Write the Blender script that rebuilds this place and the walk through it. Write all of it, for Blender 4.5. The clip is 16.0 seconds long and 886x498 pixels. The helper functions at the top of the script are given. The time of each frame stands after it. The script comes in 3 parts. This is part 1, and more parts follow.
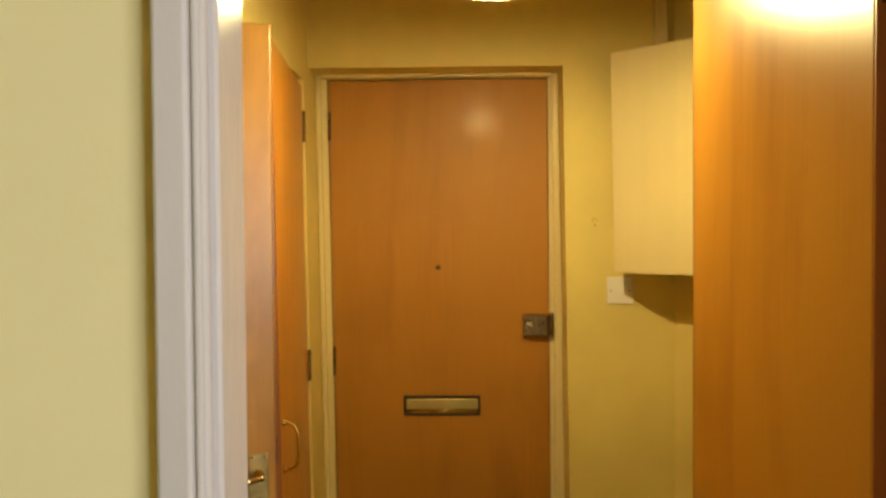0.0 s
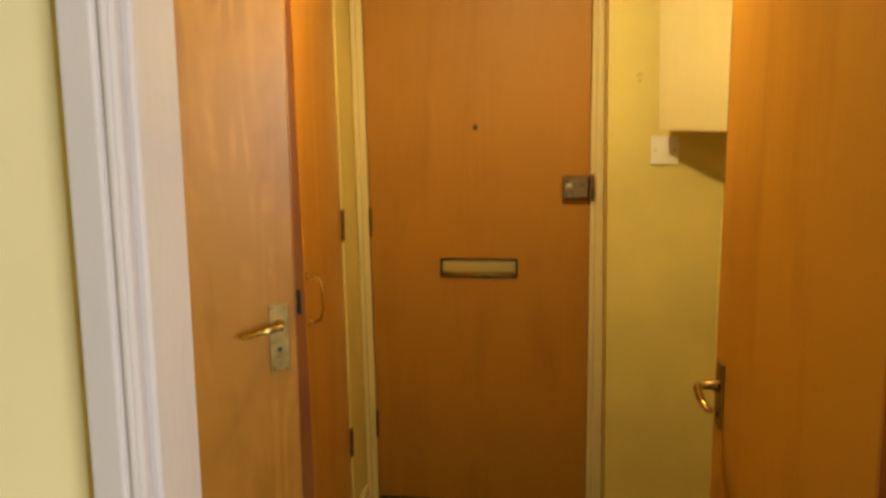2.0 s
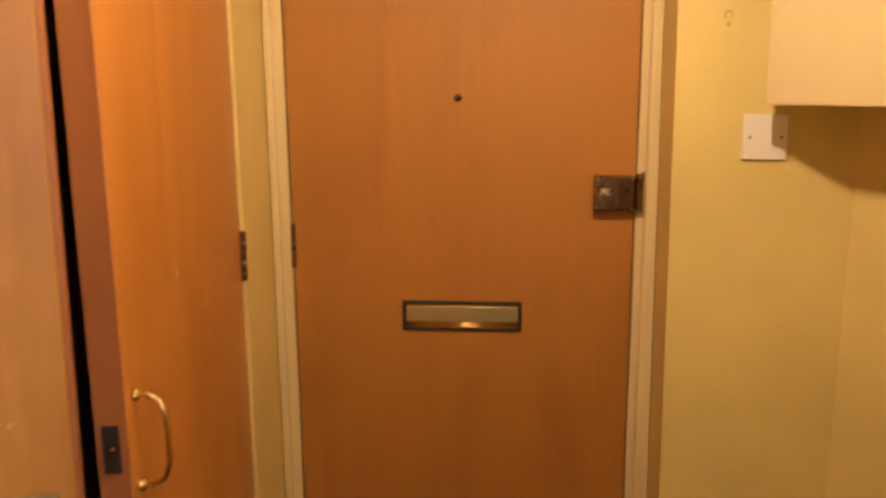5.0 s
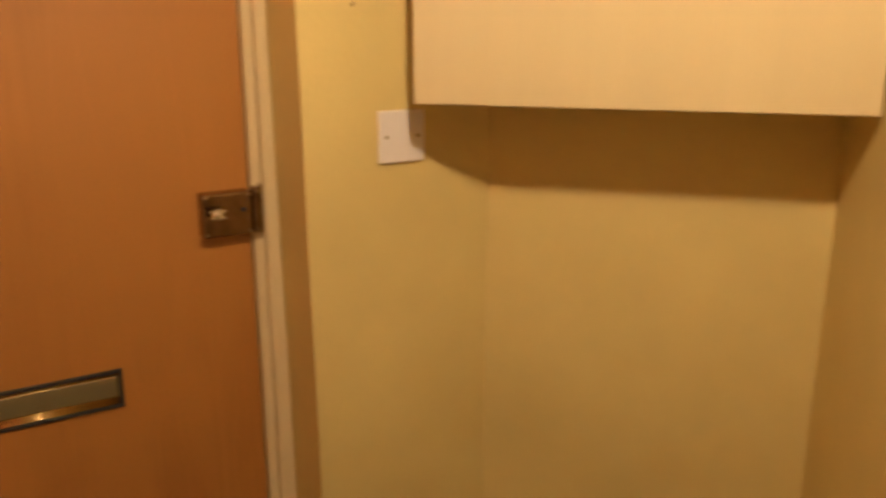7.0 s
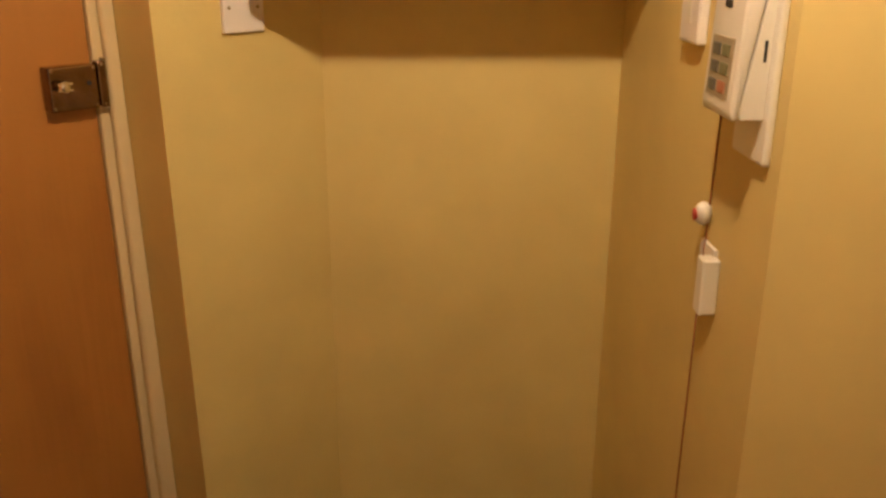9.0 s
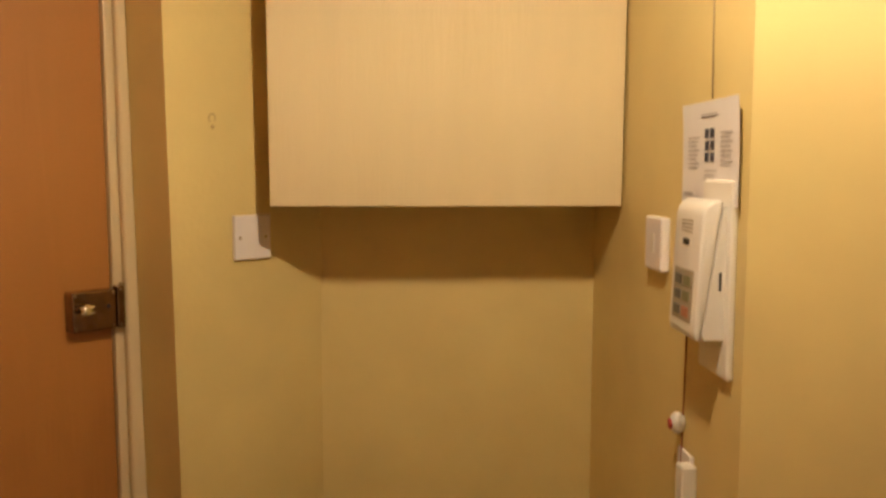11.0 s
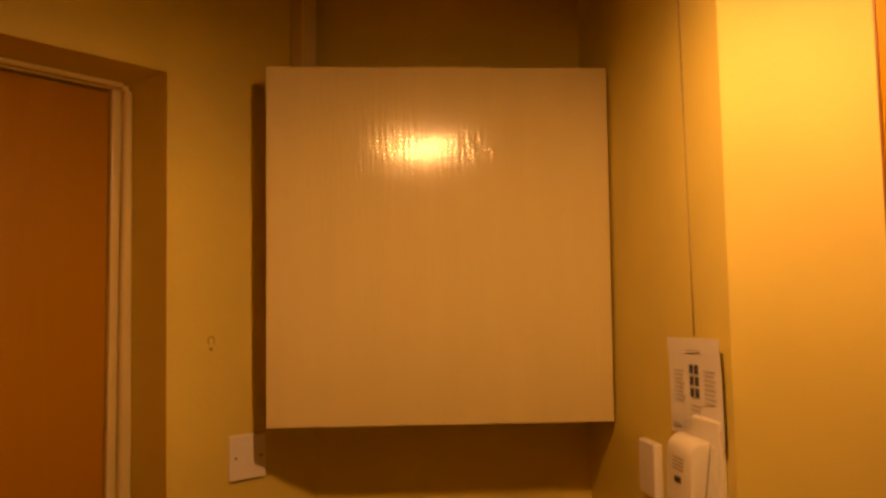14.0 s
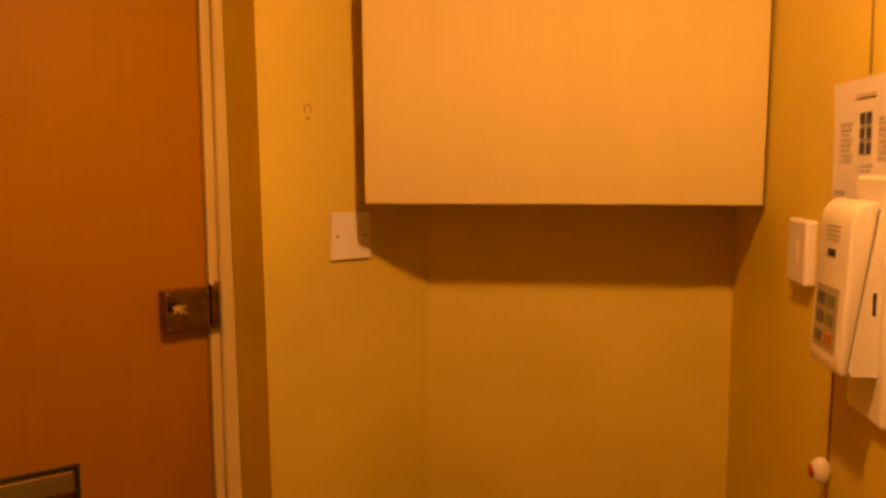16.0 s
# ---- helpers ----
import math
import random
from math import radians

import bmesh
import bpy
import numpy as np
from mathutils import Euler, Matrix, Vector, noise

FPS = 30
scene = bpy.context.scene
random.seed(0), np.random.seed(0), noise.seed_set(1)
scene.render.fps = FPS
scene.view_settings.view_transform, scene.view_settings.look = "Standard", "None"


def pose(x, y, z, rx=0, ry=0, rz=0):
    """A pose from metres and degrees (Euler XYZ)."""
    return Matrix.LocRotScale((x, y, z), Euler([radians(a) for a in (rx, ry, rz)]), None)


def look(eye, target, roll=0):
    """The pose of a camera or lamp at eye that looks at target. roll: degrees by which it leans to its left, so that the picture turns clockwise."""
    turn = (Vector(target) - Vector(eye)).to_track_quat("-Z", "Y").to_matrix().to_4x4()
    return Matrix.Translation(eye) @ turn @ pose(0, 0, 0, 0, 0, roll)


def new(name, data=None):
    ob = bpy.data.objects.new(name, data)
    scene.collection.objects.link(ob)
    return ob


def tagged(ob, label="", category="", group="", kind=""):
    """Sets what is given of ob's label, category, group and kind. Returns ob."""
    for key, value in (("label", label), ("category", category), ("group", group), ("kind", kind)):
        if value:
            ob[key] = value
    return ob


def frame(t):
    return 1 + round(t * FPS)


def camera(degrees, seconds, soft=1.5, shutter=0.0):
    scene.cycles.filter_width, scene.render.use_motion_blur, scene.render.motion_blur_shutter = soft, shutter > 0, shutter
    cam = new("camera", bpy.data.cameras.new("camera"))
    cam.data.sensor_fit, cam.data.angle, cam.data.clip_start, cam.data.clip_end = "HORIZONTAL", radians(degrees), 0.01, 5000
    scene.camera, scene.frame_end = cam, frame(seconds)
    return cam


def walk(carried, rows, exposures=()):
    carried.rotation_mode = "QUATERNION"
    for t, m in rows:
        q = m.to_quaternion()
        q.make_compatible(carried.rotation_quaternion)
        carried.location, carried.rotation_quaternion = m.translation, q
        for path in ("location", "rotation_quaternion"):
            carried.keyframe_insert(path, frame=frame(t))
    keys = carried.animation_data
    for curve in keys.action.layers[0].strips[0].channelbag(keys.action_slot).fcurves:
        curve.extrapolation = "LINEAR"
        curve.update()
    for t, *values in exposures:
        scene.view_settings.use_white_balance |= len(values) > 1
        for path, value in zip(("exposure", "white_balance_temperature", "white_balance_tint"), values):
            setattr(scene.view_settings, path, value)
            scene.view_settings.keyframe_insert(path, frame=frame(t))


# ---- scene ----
# camera and walk
cam = camera(54.5, 16.0, soft=2.8, shutter=0.5)
PATH = [
    (0, (0.475, -3.002, 1.471), (0.424, -1.003, 1.418), -0.38),
    (0.5, (0.497, -2.993, 1.471), (0.427, -0.995, 1.46), -1.57),
    (1, (0.51, -2.989, 1.482), (0.444, -0.991, 1.405), -1.74),
    (1.5, (0.52, -2.976, 1.43), (0.412, -0.987, 1.247), -0.98),
    (2, (0.563, -2.926, 1.398), (0.365, -0.964, 1.07), -0.49),
    (2.5, (0.582, -2.857, 1.356), (0.329, -0.929, 0.89), -0.05),
    (3, (0.507, -2.67, 1.352), (0.239, -0.753, 0.85), -0.06),
    (3.2, (0.478, -2.588, 1.343), (0.256, -0.65, 0.863), -0.1),
    (5.3, (0.43, -1.773, 1.371), (0.386, 0.19, 0.989), 0.1),
    (5.5, (0.395, -1.713, 1.39), (0.484, 0.244, 0.986), 0.7),
    (6, (0.352, -1.575, 1.39), (0.657, 0.36, 0.988), 3.0),
    (6.5, (0.352, -1.458, 1.4), (0.915, 0.418, 0.997), 2.4),
    (7, (0.292, -1.432, 1.459), (1.292, 0.216, 0.926), 0.1),
    (7.5, (0.241, -1.481, 1.376), (1.47, 0.027, 0.912), 1.2),
    (8, (0.18, -1.49, 1.37), (1.507, -0.093, 0.835), 0.1),
    (8.2, (0.156, -1.493, 1.368), (1.496, -0.175, 0.684), -1.0),
    (10.3, (0.003, -1.571, 1.335), (1.464, -0.282, 0.882), 0.9),
    (10.5, (-0.004, -1.579, 1.356), (1.468, -0.272, 1.0), -0.2),
    (11, (-0.037, -1.567, 1.398), (1.452, -0.246, 1.204), 0.1),
    (11.5, (-0.04, -1.557, 1.449), (1.462, -0.242, 1.331), -0.4),
    (12, (-0.046, -1.569, 1.467), (1.468, -0.262, 1.5), 0.1),
    (12.5, (-0.05, -1.587, 1.494), (1.454, -0.273, 1.605), -0.3),
    (13, (-0.061, -1.596, 1.504), (1.447, -0.298, 1.703), -0.6),
    (13.5, (-0.052, -1.605, 1.508), (1.434, -0.285, 1.735), -0.6),
    (14, (-0.057, -1.599, 1.511), (1.436, -0.281, 1.686), -0.8),
    (14.5, (-0.053, -1.6, 1.504), (1.433, -0.264, 1.591), -0.5),
    (15, (-0.018, -1.61, 1.488), (1.417, -0.218, 1.44), -0.7),
    (15.5, (-0.02, -1.565, 1.412), (1.358, -0.115, 1.312), -1.0),
    (16, (0.14, -1.52, 1.4), (1.362, 0.05, 1.188), -0.1),
]
EXPOSURES = [
    (0.0, 0.05, 6700, -16),
    (0.5, -0.25, 6500, -15),
    (1.0, -0.35, 6600, -15),
    (1.5, 0.03, 6800, -14),
    (2.0, 0.16, 6900, -13),
    (2.5, 0.52, 7100, -9),
    (3.2, 0.64, 7200, -12),
    (5.3, 0.3, 5800, 26),
    (6.0, 0.28, 5700, 27),
    (6.5, 0.3, 5700, 25),
    (7.0, 0.05, 5600, 22),
    (8.2, 0.08, 5600, 22),
    (10.5, 0.15, 5300, 18),
    (11.0, -0.2, 5200, 18),
    (11.5, -0.55, 5400, 18),
    (12.0, -1.0, 5900, 18),
    (13.0, -1.4, 10200, 30),
    (14.5, -1.36, 18000, 56),
    (15.2, -1.15, 22000, 60),
    (16.0, -0.58, 26000, 60),
]
walk(cam, [(t, look(eye, target, roll)) for t, eye, target, roll in PATH], EXPOSURES)

# world and lights
world = bpy.data.worlds.new("world")
scene.world = world
world.use_nodes = True
wn = world.node_tree
sky = wn.nodes.new("ShaderNodeTexSky")
sky.sky_type = "NISHITA"
sky.sun_disc = False
sky.sun_elevation = radians(30)
sky.sun_rotation = radians(180)
wn.links.new(sky.outputs[0], wn.nodes["Background"].inputs[0])
wn.nodes["Background"].inputs[1].default_value = 0.08

LAMP = Vector((0.550, -1.14, 1.982))


def lamp_light(name, kind, matrix, energy, color, size):
    data = bpy.data.lights.new(name, kind)
    data.energy, data.color = energy, color
    if kind == "AREA":
        data.shape, data.size, data.size_y = "RECTANGLE", size[0], size[1]
    else:
        data.shadow_soft_size = size
    ob = new(name, data)
    ob.matrix_world = matrix
    return ob


BULB_GLOW = 1080.0             # of the lit bulb's glass
# daylight through the living room window behind the walker
lamp_light("window_daylight", "AREA", look((2.93, -5.0, 1.5), (0.0, -3.0, 1.4)), 104.0, (1.0, 0.85, 0.95), (1.7, 1.2))


# materials
def material(name, color, rough=0.5, metal=0.0, vary=0.12, scale=6.0, bump=0.1, bump_scale=60.0, coat=0.0, stretch=(1, 1, 1)):
    m = bpy.data.materials.new(name)
    m.use_nodes = True
    nt = m.node_tree
    b = nt.nodes["Principled BSDF"]
    tc = nt.nodes.new("ShaderNodeTexCoord")
    mp = nt.nodes.new("ShaderNodeMapping")
    mp.inputs["Scale"].default_value = stretch
    nt.links.new(tc.outputs["Object"], mp.inputs[0])
    n1 = nt.nodes.new("ShaderNodeTexNoise")
    n1.inputs["Scale"].default_value = scale
    n1.inputs["Detail"].default_value = 6
    n2 = nt.nodes.new("ShaderNodeTexNoise")
    n2.inputs["Scale"].default_value = bump_scale
    n2.inputs["Detail"].default_value = 4
    for n in (n1, n2):
        nt.links.new(mp.outputs[0], n.inputs["Vector"])
    ramp = nt.nodes.new("ShaderNodeValToRGB")
    lo = [max(0.0, c * (1 - vary)) for c in color]
    hi = [min(1.0, c * (1 + vary)) for c in color]
    ramp.color_ramp.elements[0].position, ramp.color_ramp.elements[0].color = 0.3, (*lo, 1)
    ramp.color_ramp.elements[1].position, ramp.color_ramp.elements[1].color = 0.7, (*hi, 1)
    nt.links.new(n1.outputs[0], ramp.inputs[0])
    nt.links.new(ramp.outputs[0], b.inputs["Base Color"])
    rr = nt.nodes.new("ShaderNodeMapRange")
    rr.inputs["To Min"].default_value, rr.inputs["To Max"].default_value = max(0.02, rough - 0.06), min(1.0, rough + 0.06)
    nt.links.new(n1.outputs[0], rr.inputs[0])
    nt.links.new(rr.outputs[0], b.inputs["Roughness"])
    b.inputs["Metallic"].default_value = metal
    b.inputs["Coat Weight"].default_value = coat
    b.inputs["Coat Roughness"].default_value = 0.12
    if bump:
        bp = nt.nodes.new("ShaderNodeBump")
        bp.inputs["Strength"].default_value = bump
        bp.inputs["Distance"].default_value = 0.004
        nt.links.new(n2.outputs[0], bp.inputs["Height"])
        nt.links.new(bp.outputs[0], b.inputs["Normal"])
    return m


def wood(name, light, dark, figure=0.5, rough=0.3, swirl=1.2, coat=0.25, figure_lines=0.0):
    """Varnished veneer with upright grain: broad bands, fine pores and a few blotches."""
    m = bpy.data.materials.new(name)
    m.use_nodes = True
    nt = m.node_tree
    b = nt.nodes["Principled BSDF"]
    tc = nt.nodes.new("ShaderNodeTexCoord")

    def mapped(scale, x):
        mp = nt.nodes.new("ShaderNodeMapping")
        mp.inputs["Scale"].default_value = scale
        nt.links.new(tc.outputs["Object"], mp.inputs[0])
        n = nt.nodes.new("ShaderNodeTexNoise")
        n.inputs["Scale"].default_value = x
        n.inputs["Detail"].default_value = 5
        n.inputs["Distortion"].default_value = swirl
        nt.links.new(mp.outputs[0], n.inputs["Vector"])
        return n
    broad = mapped((5, 5, 0.7), 1.3)
    fine = mapped((60, 60, 1.6), 2.5)
    blotch = mapped((1, 1, 1), 2.2)
    a = nt.nodes.new("ShaderNodeMath")
    a.operation = "MULTIPLY_ADD"
    a.inputs[1].default_value = 0.22
    nt.links.new(fine.outputs[0], a.inputs[0])
    nt.links.new(broad.outputs[0], a.inputs[2])
    c = nt.nodes.new("ShaderNodeMath")
    c.operation = "MULTIPLY_ADD"
    c.inputs[1].default_value = 0.7
    nt.links.new(blotch.outputs[0], c.inputs[0])
    nt.links.new(a.outputs[0], c.inputs[2])
    ramp = nt.nodes.new("ShaderNodeValToRGB")
    ramp.color_ramp.elements[0].position, ramp.color_ramp.elements[0].color = 0.9 - figure * 0.35, (*dark, 1)
    ramp.color_ramp.elements[1].position, ramp.color_ramp.elements[1].color = 0.9 + figure * 0.35, (*light, 1)
    nt.links.new(c.outputs[0], ramp.inputs[0])
    nt.links.new(ramp.outputs[0], b.inputs["Base Color"])
    if figure_lines:
        # wavering growth lines: contours of a long, slow noise
        slow = mapped((7, 7, 0.55), 1.1)
        slow.inputs["Distortion"].default_value = 0.4
        slow.inputs["Detail"].default_value = 2
        turns = nt.nodes.new("ShaderNodeMath")
        turns.operation = "MULTIPLY"
        turns.inputs[1].default_value = 70.0
        nt.links.new(slow.outputs[0], turns.inputs[0])
        ring = nt.nodes.new("ShaderNodeMath")
        ring.operation = "SINE"
        nt.links.new(turns.outputs[0], ring.inputs[0])
        patch = mapped((3, 3, 1.2), 1.7)
        faded = nt.nodes.new("ShaderNodeMapRange")
        faded.inputs["From Min"].default_value, faded.inputs["From Max"].default_value = 0.42, 0.68
        faded.inputs["To Max"].default_value = figure_lines
        nt.links.new(patch.outputs[0], faded.inputs[0])
        amount = nt.nodes.new("ShaderNodeMath")
        amount.operation, amount.use_clamp = "MULTIPLY", True
        nt.links.new(ring.outputs[0], amount.inputs[0])
        nt.links.new(faded.outputs[0], amount.inputs[1])
        tint = nt.nodes.new("ShaderNodeMix")
        tint.data_type = "RGBA"
        for target in tint.inputs:
            if target.identifier == "B_Color":
                target.default_value = (*[min(1.0, q * 1.45 + 0.02) for q in light], 1)
            elif target.identifier == "A_Color":
                nt.links.new(ramp.outputs[0], target)
            elif target.identifier == "Factor_Float":
                nt.links.new(amount.outputs[0], target)
        for result in tint.outputs:
            if result.identifier == "Result_Color":
                nt.links.new(result, b.inputs["Base Color"])
    b.inputs["Roughness"].default_value = rough
    b.inputs["Coat Weight"].default_value = coat
    b.inputs["Coat Roughness"].default_value = 0.18
    bp = nt.nodes.new("ShaderNodeBump")
    bp.inputs["Strength"].default_value = 0.12
    bp.inputs["Distance"].default_value = 0.002
    nt.links.new(fine.outputs[0], bp.inputs["Height"])
    nt.links.new(bp.outputs[0], b.inputs["Normal"])
    return m


M_WALL = material("wall_paint", (0.71, 0.575, 0.215), 0.55, vary=0.07, scale=4.0, bump=0.12, bump_scale=90)
# ceiling cream darkened in its base colour for the dimness above the lampshade
M_CEIL = material("ceiling_shaded_cream", (0.42, 0.34, 0.19), 0.8, vary=0.05, scale=3.0, bump=0.1, bump_scale=120)
M_ROOM = material("room_paint", (0.88, 0.80, 0.48), 0.6, vary=0.05, scale=3.0, bump=0.1, bump_scale=90)
M_TRIM = material("cream_gloss_paint", (0.70, 0.58, 0.33), 0.22, vary=0.06, scale=8.0, bump=0.15, bump_scale=22, stretch=(1, 1, 0.2))
M_WHITE_TRIM = material("white_gloss_paint", (0.66, 0.63, 0.655), 0.15, vary=0.05, scale=8.0, bump=0.22, bump_scale=55, stretch=(1, 1, 0.35))
M_BOX = material("cupboard_paint", (0.69, 0.58, 0.335), 0.14, vary=0.03, scale=2.5, bump=0.19, bump_scale=22, stretch=(6, 6, 0.7))
M_DOOR = wood("front_door_veneer", (0.395, 0.172, 0.024), (0.305, 0.122, 0.0155), 0.8, 0.56, 0.8, 0.05, 0.08)
M_CUP = wood("cupboard_door_veneer", (0.48, 0.205, 0.032), (0.36, 0.14, 0.018), 0.7, 0.32)
M_LEVER = wood("room_door_veneer", (0.44, 0.222, 0.034), (0.33, 0.15, 0.019), 0.6, 0.34, 2.2, 0.12, figure_lines=0.5)
M_RIGHT = wood("open_door_veneer", (0.52, 0.245, 0.038), (0.36, 0.148, 0.02), 0.55, 0.28, 0.6)
M_EDGE = wood("door_lipping", (0.34, 0.13, 0.035), (0.24, 0.08, 0.02), 0.6, 0.4)
M_REDEDGE = wood("red_brown_edge", (0.46, 0.16, 0.05), (0.36, 0.11, 0.035), 0.6, 0.4)
M_BRASS = material("worn_brass", (0.66, 0.48, 0.17), 0.18, 1.0, vary=0.08, scale=12, bump=0.1)
M_FLAP = material("smooth_brass", (0.78, 0.62, 0.30), 0.3, 1.0, vary=0.05, scale=4, bump=0.0)
M_BRONZE = material("dark_bronze", (0.40, 0.24, 0.09), 0.28, 1.0, vary=0.15, scale=20, bump=0.05)
M_CHROME = material("worn_chrome", (0.78, 0.74, 0.66), 0.14, 1.0, vary=0.06, scale=20, bump=0.0)
M_DULL = material("tarnished_brass", (0.36, 0.27, 0.11), 0.42, 1.0, vary=0.3, scale=40, bump=0.15)
M_STEEL = material("worn_steel", (0.23, 0.155, 0.10), 0.13, 1.0, vary=0.25, scale=40, bump=0.12)
M_HINGE = material("dark_hinge_metal", (0.14, 0.08, 0.035), 0.4, 0.8, vary=0.3, scale=50)
M_BLACK = material("black_plastic", (0.02, 0.018, 0.015), 0.5, vary=0.2)
M_PLASTIC = material("white_plastic", (0.80, 0.77, 0.70), 0.32, vary=0.03, scale=10, bump=0.03)
M_PLATE = material("white_plate_plastic", (0.80, 0.76, 0.74), 0.3, vary=0.03, scale=10, bump=0.03)
M_PAPER = material("white_paper", (0.80, 0.78, 0.77), 0.85, vary=0.03, scale=15, bump=0.05)
M_INK = material("grey_ink", (0.52, 0.50, 0.50), 0.9, vary=0.1)
M_INKDARK = material("dark_ink", (0.06, 0.06, 0.08), 0.9, vary=0.2)
M_KEYPAD = material("keypad_panel", (0.36, 0.31, 0.21), 0.5, vary=0.08)
M_KEYBLUE = material("blue_grey_keys", (0.11, 0.11, 0.10), 0.5)
M_KEYGREEN = material("green_key", (0.19, 0.20, 0.10), 0.5)
M_KEYRED = material("orange_red_key", (0.42, 0.17, 0.085), 0.5)
M_RED = material("red_plastic", (0.45, 0.06, 0.04), 0.35)
M_CORD = material("red_brown_cord", (0.30, 0.10, 0.04), 0.7)
M_GREYCORD = material("grey_cable", (0.42, 0.33, 0.18), 0.6)
M_LINE = material("ochre_paint", (0.74, 0.56, 0.17), 0.6, vary=0.15, scale=14)
M_CARPET = material("green_carpet", (0.066, 0.090, 0.050), 0.95, vary=0.2, scale=160, bump=0.9, bump_scale=420)
# near-black brown: the shade inside the cupboard, put into the wall colour
M_DARK = material("cupboard_inside_shade", (0.10, 0.07, 0.045), 0.8)
M_STAIN = material("wall_scuff", (0.50, 0.37, 0.15), 0.7, vary=0.3, scale=60)
M_SCUFF = material("bare_wood_chip", (0.62, 0.36, 0.14), 0.6, vary=0.2, scale=80)
M_SHADE = material("lampshade_cream", (0.82, 0.76, 0.62), 0.6, vary=0.04, scale=12, bump=0.08)
M_GREYBAR = material("grey_bar", (0.20, 0.19, 0.16), 0.5, vary=0.2, scale=30)
M_BULB = bpy.data.materials.new("lit_bulb")
M_BULB.use_nodes = True
bb = M_BULB.node_tree.nodes["Principled BSDF"]
bb.inputs["Emission Color"].default_value = (1.0, 0.70, 0.34, 1)
bb.inputs["Emission Strength"].default_value = BULB_GLOW
bb.inputs["Base Color"].default_value = (0.9, 0.9, 0.85, 1)


# building helpers
def thing(name, matrix, label, category, group=""):
    ob = new(name)
    ob.empty_display_size = 0.05
    ob.matrix_world = matrix
    return tagged(ob, label, category, group)


def link_mesh(name, bm, mat, parent=None, label="", smooth=False):
    bmesh.ops.recalc_face_normals(bm, faces=bm.faces)
    me = bpy.data.meshes.new(name)
    bm.to_mesh(me)
    bm.free()
    for p in me.polygons:
        p.use_smooth = smooth
    me.materials.append(mat)
    ob = new(name, me)
    if parent:
        ob.parent = parent
    if label:
        ob["label"] = label
    return ob


def part(name, bm, mat, parent, label="", smooth=False):
    return link_mesh(name, bm, mat, parent, label, smooth)


def setting(name, bm, mat, label):
    return tagged(link_mesh(name, bm, mat), label, "", "", "structure")


def cuboid(bm, a, b, bevel=0.0, segments=2):
    lo = [min(p, q) for p, q in zip(a, b)]
    hi = [max(p, q) for p, q in zip(a, b)]
    vs = [bm.verts.new((x, y, z)) for x in (lo[0], hi[0]) for y in (lo[1], hi[1]) for z in (lo[2], hi[2])]
    fs = [bm.faces.new([vs[i] for i in f]) for f in ((0, 1, 3, 2), (4, 6, 7, 5), (0, 4, 5, 1), (2, 3, 7, 6), (0, 2, 6, 4), (1, 5, 7, 3))]
    if bevel:
        edges = list({e for f in fs for e in f.edges})
        bmesh.ops.bevel(bm, geom=edges, offset=bevel, segments=segments, affect="EDGES", profile=0.5)
    return bm


def block(a, b, bevel=0.0, segments=2):
    return cuboid(bmesh.new(), a, b, bevel, segments)


def prism(points, z0, z1, bm=None):
    """An upright prism over a plan outline."""
    bm = bm or bmesh.new()
    lo = [bm.verts.new((x, y, z0)) for x, y in points]
    hi = [bm.verts.new((x, y, z1)) for x, y in points]
    bm.faces.new(lo[::-1])
    bm.faces.new(hi)
    for i in range(len(points)):
        j = (i + 1) % len(points)
        bm.faces.new((lo[i], lo[j], hi[j], hi[i]))
    return bm


def swept(points, radius, sides=10, bm=None):
    """A round rod along points, with a radius or one for each point."""
    bm = bm or bmesh.new()
    pts = [Vector(p) for p in points]
    rad = radius if isinstance(radius, (list, tuple)) else [radius] * len(pts)
    rings = []
    side = None
    for i, p in enumerate(pts):
        d = (pts[min(i + 1, len(pts) - 1)] - pts[max(i - 1, 0)]).normalized()
        if side is None:
            side = d.orthogonal().normalized()
        side = (side - d * side.dot(d)).normalized()
        up = d.cross(side)
        rings.append([bm.verts.new(p + (side * math.cos(k * math.tau / sides) + up * math.sin(k * math.tau / sides)) * rad[i]) for k in range(sides)])
    for r, q in zip(rings, rings[1:]):
        for k in range(sides):
            bm.faces.new((r[k], r[(k + 1) % sides], q[(k + 1) % sides], q[k]))
    bm.faces.new(rings[0][::-1])
    bm.faces.new(rings[-1])
    return bm


def turned(profile, sides=24, axis="Z", at=(0, 0, 0), bm=None):
    """A turned solid from (radius, height) pairs about an axis."""
    bm = bm or bmesh.new()
    rings = []
    for r, h in profile:
        ring = []
        for k in range(sides):
            c, s = r * math.cos(k * math.tau / sides), r * math.sin(k * math.tau / sides)
            v = (c, s, h) if axis == "Z" else ((c, h, s) if axis == "Y" else (h, c, s))
            ring.append(bm.verts.new(Vector(at) + Vector(v)))
        rings.append(ring)
    for r, q in zip(rings, rings[1:]):
        for k in range(sides):
            bm.faces.new((r[k], r[(k + 1) % sides], q[(k + 1) % sides], q[k]))
    bm.faces.new(rings[0][::-1])
    bm.faces.new(rings[-1])
    return bm


def axes(origin, x_dir):
    """A pose with its X along x_dir in plan, Y to the left of that and Z up."""
    x = Vector((x_dir[0], x_dir[1], 0)).normalized()
    y = Vector((0, 0, 1)).cross(x)
    m = Matrix((x, y, Vector((0, 0, 1)))).transposed().to_4x4()
    return Matrix.Translation(origin) @ m


